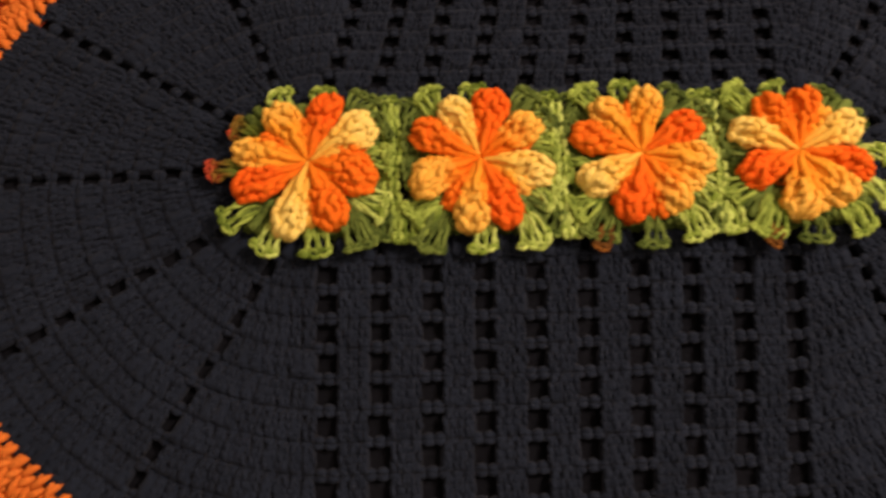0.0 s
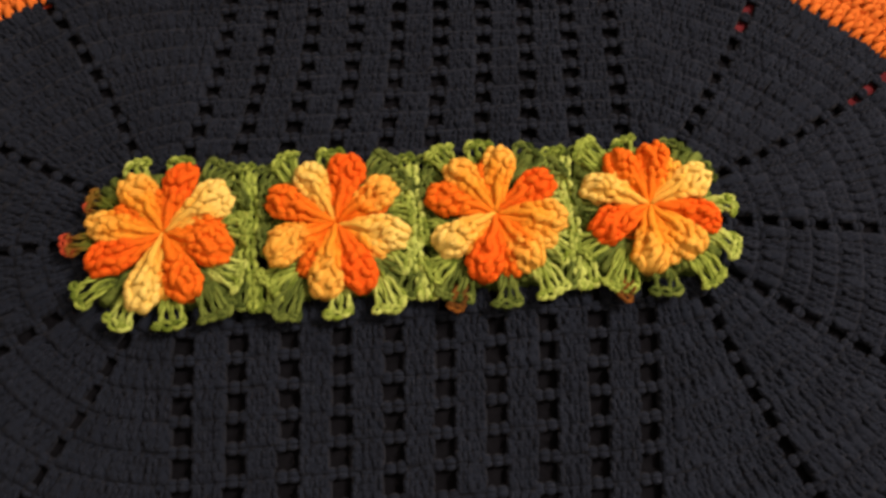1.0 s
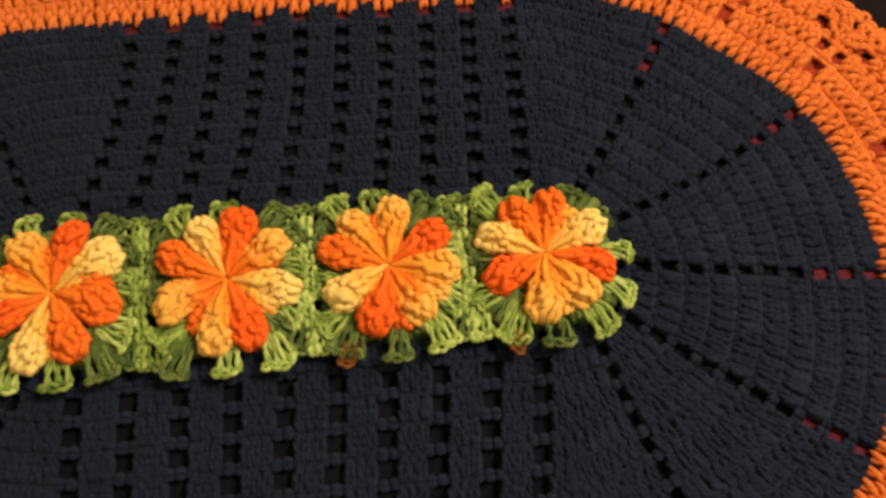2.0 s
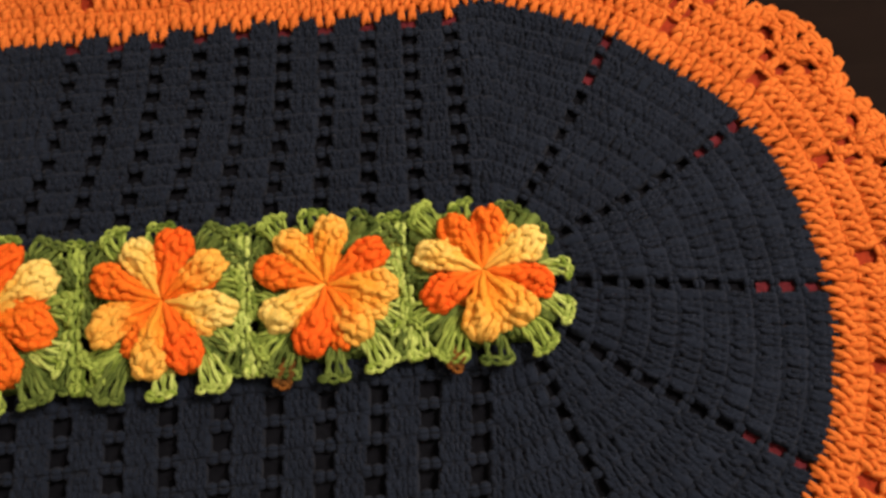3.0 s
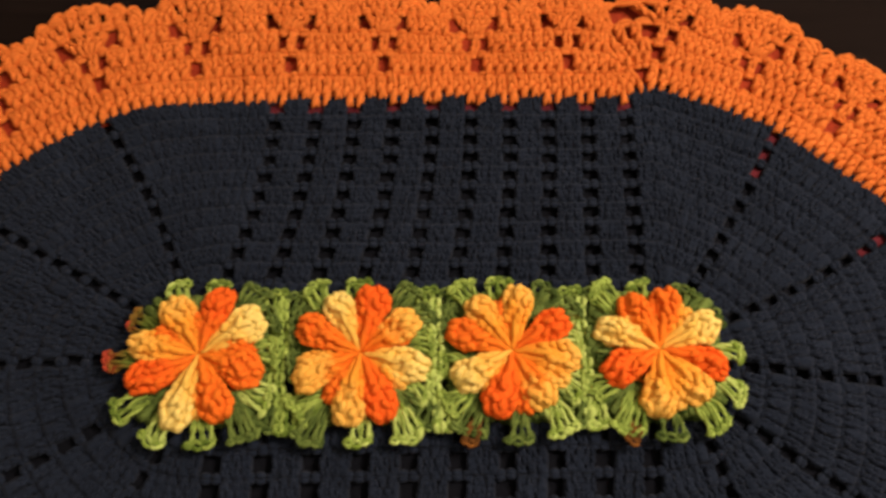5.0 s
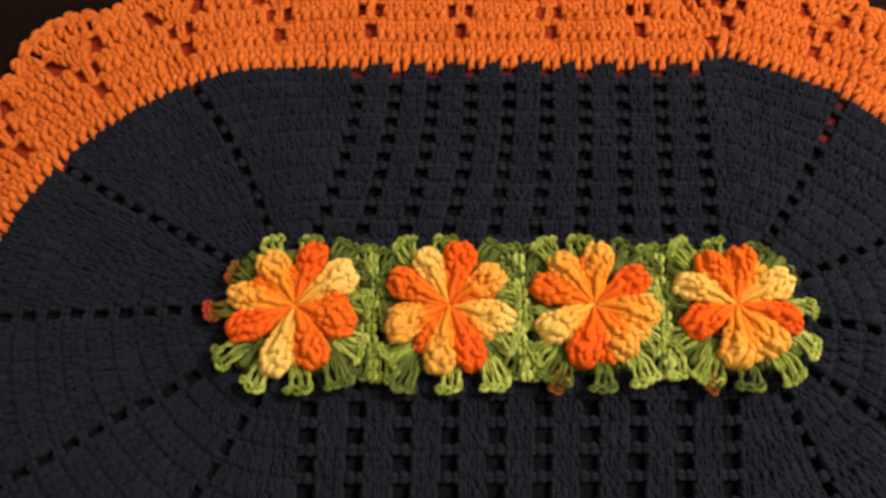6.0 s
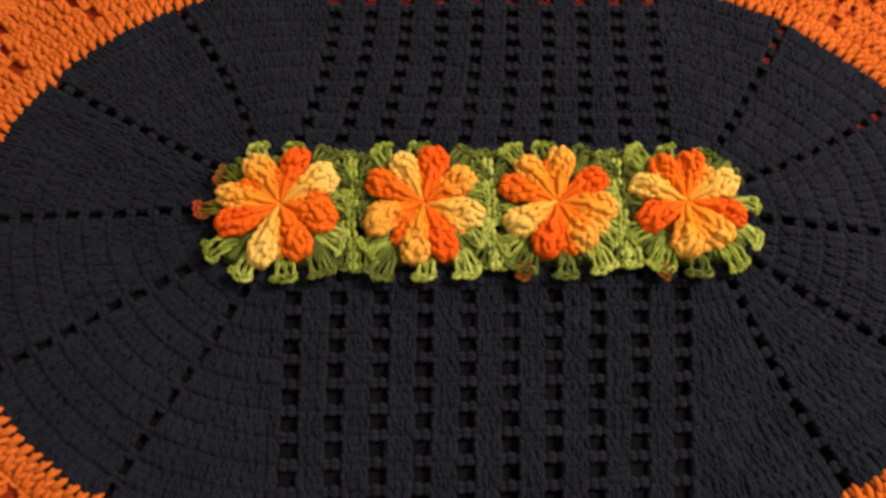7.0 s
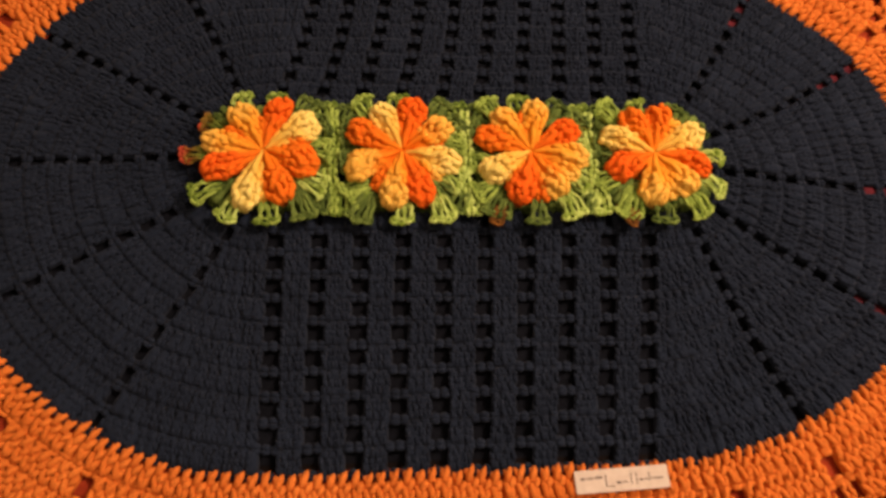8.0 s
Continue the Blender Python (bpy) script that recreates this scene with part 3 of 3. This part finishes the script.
FLOWERS = [  # place along the strip; petals by angle, yarn, length and half width; folds of a second yarn that peep out beside a petal
    (-0.1362, [(74, RED, 0.0425, 0.0083), (117, AMBER, 0.0400, 0.0092), (172, AMBER, 0.0425, 0.0081), (207, RED, 0.0445, 0.0090),
               (255, PALE, 0.0460, 0.0085), (290, DEEP, 0.0420, 0.0094), (341, DEEP, 0.0395, 0.0098), (31, PALE, 0.0430, 0.0098)],
     [(98, DEEP, 0.0280, 0.0058), (146, DEEP, 0.0320, 0.0056), (332, MIXED, 0.0360, 0.0058), (272, MIXED, 0.0385, 0.0047), (14, DEEP, 0.0330, 0.0047)]),
    (-0.0422, [(77, RED, 0.0425, 0.0092), (34, MIXED, 0.0405, 0.0086), (343, PALE, 0.0415, 0.0094), (293, RED, 0.0435, 0.0088),
               (258, AMBER, 0.0440, 0.0085), (203, MIXED, 0.0430, 0.0090), (158, DEEP, 0.0415, 0.0086), (116, PALE, 0.0405, 0.0081)],
     [(190, AMBER, 0.0400, 0.0055), (22, DEEP, 0.0340, 0.0055), (240, DEEP, 0.0350, 0.0049), (322, AMBER, 0.0340, 0.0049)]),
    (0.0470, [(125, AMBER, 0.0405, 0.0081), (82, AMBER, 0.0405, 0.0086), (32, RED, 0.0405, 0.0088), (352, AMBER, 0.0405, 0.0094),
              (297, MIXED, 0.0390, 0.0096), (256, RED, 0.0410, 0.0092), (210, PALE, 0.0400, 0.0086), (160, DEEP, 0.0410, 0.0086)],
     [(104, DEEP, 0.0340, 0.0056), (330, AMBER, 0.0385, 0.0056), (226, AMBER, 0.0300, 0.0049), (277, DEEP, 0.0380, 0.0051)]),
    (0.1345, [(117, DEEP, 0.0385, 0.0077), (80, DEEP, 0.0395, 0.0081), (24, PALE, 0.0410, 0.0092), (341, RED, 0.0410, 0.0088),
              (303, AMBER, 0.0395, 0.0096), (261, AMBER, 0.0410, 0.0098), (207, RED, 0.0385, 0.0092), (157, PALE, 0.0400, 0.0083)],
     [(52, AMBER, 0.0335, 0.0064), (282, AMBER, 0.0370, 0.0062), (66, DEEP, 0.0350, 0.0047), (140, PALE, 0.0330, 0.0045)]),
]
# green leaves of each flower: root, end, half width, yarn, strands
LEAVES = [
    [((-0.013, 0.027), (-0.019, 0.0450), 0.0050, LIME, 3), ((0.004, 0.029), (0.006, 0.0480), 0.0050, GREEN, 3), ((0.022, 0.025), (0.030, 0.0430), 0.0065, OLIVE, 4),
     ((-0.026, 0.017), (-0.042, 0.0215), 0.0050, RUSSET, 3), ((-0.033, -0.001), (-0.053, -0.0040), 0.0042, RUSSET, 3), ((-0.027, -0.022), (-0.044, -0.0340), 0.0055, GREEN, 3),
     ((-0.015, -0.030), (-0.022, -0.0495), 0.0050, LIME, 3), ((0.002, -0.033), (0.006, -0.0520), 0.0058, GREEN, 3), ((0.020, -0.026), (0.031, -0.0480), 0.0075, OLIVE, 4),
     ((0.020, -0.018), (0.041, -0.0250), 0.0080, LIME, 4), ((0.026, 0.002), (0.042, 0.0040), 0.0070, GREEN, 4), ((0.026, 0.019), (0.041, 0.0240), 0.0060, OLIVE, 3)],
    [((-0.018, 0.025), (-0.030, 0.0435), 0.0065, GREEN, 4), ((-0.003, 0.029), (-0.004, 0.0475), 0.0052, GREEN, 3), ((0.019, 0.025), (0.028, 0.0420), 0.0060, OLIVE, 4),
     ((-0.024, 0.012), (-0.040, 0.0140), 0.0080, OLIVE, 4), ((-0.025, -0.008), (-0.040, -0.0100), 0.0070, OLIVE, 4), ((-0.020, -0.020), (-0.036, -0.0340), 0.0085, GREEN, 5),
     ((-0.020, -0.026), (-0.029, -0.0510), 0.0070, OLIVE, 4), ((0.000, -0.032), (0.001, -0.0515), 0.0055, LIME, 3), ((0.018, -0.026), (0.029, -0.0490), 0.0075, LIME, 4),
     ((0.024, -0.014), (0.040, -0.0200), 0.0075, LIME, 4), ((0.026, 0.004), (0.040, 0.0080), 0.0070, GREEN, 4), ((0.024, 0.018), (0.040, 0.0260), 0.0060, OLIVE, 3)],
    [((-0.018, 0.024), (-0.031, 0.0425), 0.0065, GREEN, 4), ((-0.005, 0.028), (-0.008, 0.0460), 0.0055, GREEN, 3), ((0.014, 0.027), (0.021, 0.0430), 0.0058, OLIVE, 3),
     ((-0.024, 0.012), (-0.040, 0.0160), 0.0070, OLIVE, 4), ((-0.025, -0.006), (-0.041, -0.0080), 0.0065, GREEN, 4), ((-0.023, -0.020), (-0.037, -0.0330), 0.0070, GREEN, 4),
     ((-0.020, -0.022), (-0.026, -0.0470), 0.0080, OLIVE, 5), ((0.002, -0.032), (0.003, -0.0510), 0.0058, OLIVE, 3), ((0.019, -0.024), (0.030, -0.0470), 0.0072, LIME, 4),
     ((0.023, -0.016), (0.040, -0.0220), 0.0075, LIME, 4), ((0.026, 0.004), (0.040, 0.0060), 0.0065, LIME, 4), ((0.023, 0.020), (0.038, 0.0300), 0.0060, OLIVE, 3), ((-0.022, -0.038), (-0.026, -0.0525), 0.0024, EMBER, 2)],
    [((-0.019, 0.023), (-0.034, 0.0395), 0.0070, GREEN, 5), ((-0.006, 0.026), (-0.010, 0.0425), 0.0055, GREEN, 3), ((0.012, 0.025), (0.018, 0.0395), 0.0055, OLIVE, 3),
     ((0.024, 0.014), (0.039, 0.0210), 0.0045, OLIVE, 3), ((0.030, -0.001), (0.048, -0.0010), 0.0050, LIME, 3), ((0.026, -0.016), (0.046, -0.0270), 0.0058, LIME, 4),
     ((0.018, -0.026), (0.031, -0.0450), 0.0060, GREEN, 4), ((0.002, -0.032), (0.004, -0.0515), 0.0060, OLIVE, 3), ((-0.016, -0.022), (-0.023, -0.0470), 0.0080, GREEN, 5),
     ((-0.022, -0.014), (-0.041, -0.0240), 0.0070, GREEN, 4), ((-0.024, 0.004), (-0.040, 0.0050), 0.0065, OLIVE, 4), ((-0.017, -0.040), (-0.021, -0.0535), 0.0024, EMBER, 2)],
]
STRIP = 0.0100
for n, (fx, petals, folds) in enumerate(FLOWERS):
    # the round of short stitches and the coiled heart that carry the petals
    st = Strands()
    h = np.linspace(0, 2 * math.pi, 9)
    for rad, z in ((0.0030, 0.0070), (0.010, 0.003), (0.022, 0.0025)):
        st.tubes(np.stack((rad * np.cos(h), rad * np.sin(h), np.full(9, z)), 1)[None], 0.0018, 6)
    h = np.arange(16) * math.pi / 8
    spoke = np.stack((np.cos(h), np.sin(h)), 1)
    stitches(st, spoke * 0.003, spoke * 0.020, 0.0044, 0.0014, z0=0.0020, lift=0.0034)
    motif = st.build("flower", DEEP, rug, "orange, amber and pale yellow flower with green leaves")
    motif.location = (fx, 0.0010, STRIP)
    for i, (ang, mat, long, wide) in enumerate(petals):
        r = np.random.default_rng(100 * n + i)
        petal("petal", 100 * n + i, long, wide, mat, motif, ang, r.uniform(0, 0.0018), r.uniform(-0.0016, 0.0016))
    for i, (ang, mat, long, wide) in enumerate(folds):
        petal("petal_fold", 100 * n + 40 + i, long, wide, mat, motif, ang, -0.0034)
    st = Strands()
    q = np.arange(44) * 2 * math.pi / 44
    c, e = np.cos(q), np.sin(q)
    box_r = 1 / np.maximum(np.abs(c), np.abs(e))
    w = np.minimum(box_r, 1.28)[:, None]
    ring = np.stack((c, e), 1)
    stitches(st, ring * w * 0.019, ring * w * 0.0365, 0.0046, 0.0013, z0=0.002, lift=0.0042)
    st.build("green_round", OLIVE, motif)
    # the lower layer of the square, two rounds of chain that lift the flower off the navy cloth
    st = Strands()
    q = np.linspace(0, 2 * math.pi, 45)
    c, e = np.cos(q), np.sin(q)
    w = np.minimum(1 / np.maximum(np.abs(c), np.abs(e)), 1.26)
    for rad, z in ((0.0350, -0.0010), (0.0362, -0.0046), (0.0368, -0.0080), (0.0270, -0.0010), (0.0180, -0.0010)):
        braid(st, np.stack((c, e), 1) * (rad * w)[:, None], 0.0024, z=z, w=0.0018)
    st.build("under_round", OLIVE, motif)
    for i, (root, end, spread, mat, count) in enumerate(LEAVES[n]):
        leaf(700 + 50 * n + i, root, (end[0], min(end[1], 0.0455) - (0.0015 if end[1] > 0.03 else 0.0)), spread, mat, motif, count)

# green seams that join one flower square to the next
for i in range(3):
    x = (FLOWERS[i][0] + FLOWERS[i + 1][0]) / 2
    st = Strands()
    y = np.linspace(0.036, -0.046, 12)
    braid(st, np.stack((x + 0.0012 * np.sin(y * 130 + i), y), 1), 0.0017, z=0.0058, w=0.0021)
    braid(st, np.stack((x - 0.0045 + 0.0010 * np.sin(y * 170 + 2 * i), y), 1)[1:-2], 0.0015, z=0.0046, w=0.0017)
    seam = st.build("green_seam", (GREEN, LIME, LIME)[i], rug)
    seam.location.z = STRIP - 0.0025
    fill = [((-0.003, 0.020), (-0.008, 0.0400), 0.0050, GREEN), ((0.004, 0.019), (0.008, 0.0385), 0.0050, OLIVE), ((-0.003, -0.022), (-0.008, -0.0410), 0.0048, OLIVE),
            ((0.003, -0.022), (0.006, -0.0420), 0.0045, (GREEN, LIME, LIME)[i]), ((-0.001, 0.004), (-0.012, 0.0020), 0.0055, LIME), ((0.002, 0.008), (0.011, 0.0060), 0.0055, OLIVE)]
    for k, (root, end, spread, mat) in enumerate(fill):
        leaf(1500 + 10 * i + k, (x + root[0], root[1]), (x + end[0], end[1]), spread, mat, seam, 3)

# ---- maker's tag sewn to the border ----
tag = box("cloth_tag", (-0.0290, -0.0068, 0.0), (0.0290, 0.0068, 0.0010), TAGCLOTH, rug, 0.0003, "cream cloth maker's tag with brown handwriting")
tag.matrix_local = pose(0.0875, -0.2190, 0.0112, 0, 0, 3)
for x0, x1, y0, y1 in ((-0.0258, -0.0226, 0.0010, 0.0024), (-0.0216, -0.0176, 0.0012, 0.0022), (-0.0166, -0.0122, 0.0014, 0.0026), (-0.0104, -0.0097, -0.0036, 0.0034),
                       (-0.0094, -0.0050, -0.0038, -0.0032), (-0.0035, -0.0005, -0.0024, -0.0010), (0.0005, 0.0030, -0.0022, -0.0012), (0.0052, 0.0059, -0.0034, 0.0036),
                       (0.0085, 0.0092, -0.0034, 0.0036), (0.0105, 0.0130, -0.0016, -0.0004), (0.0138, 0.0156, -0.0014, -0.0005), (0.0164, 0.0170, -0.0020, 0.0030), (0.0180, 0.0250, -0.0010, -0.0003)):
    box("writing_bar", (x0, y0, 0.00101), (x1, y1, 0.00125), INK, tag)
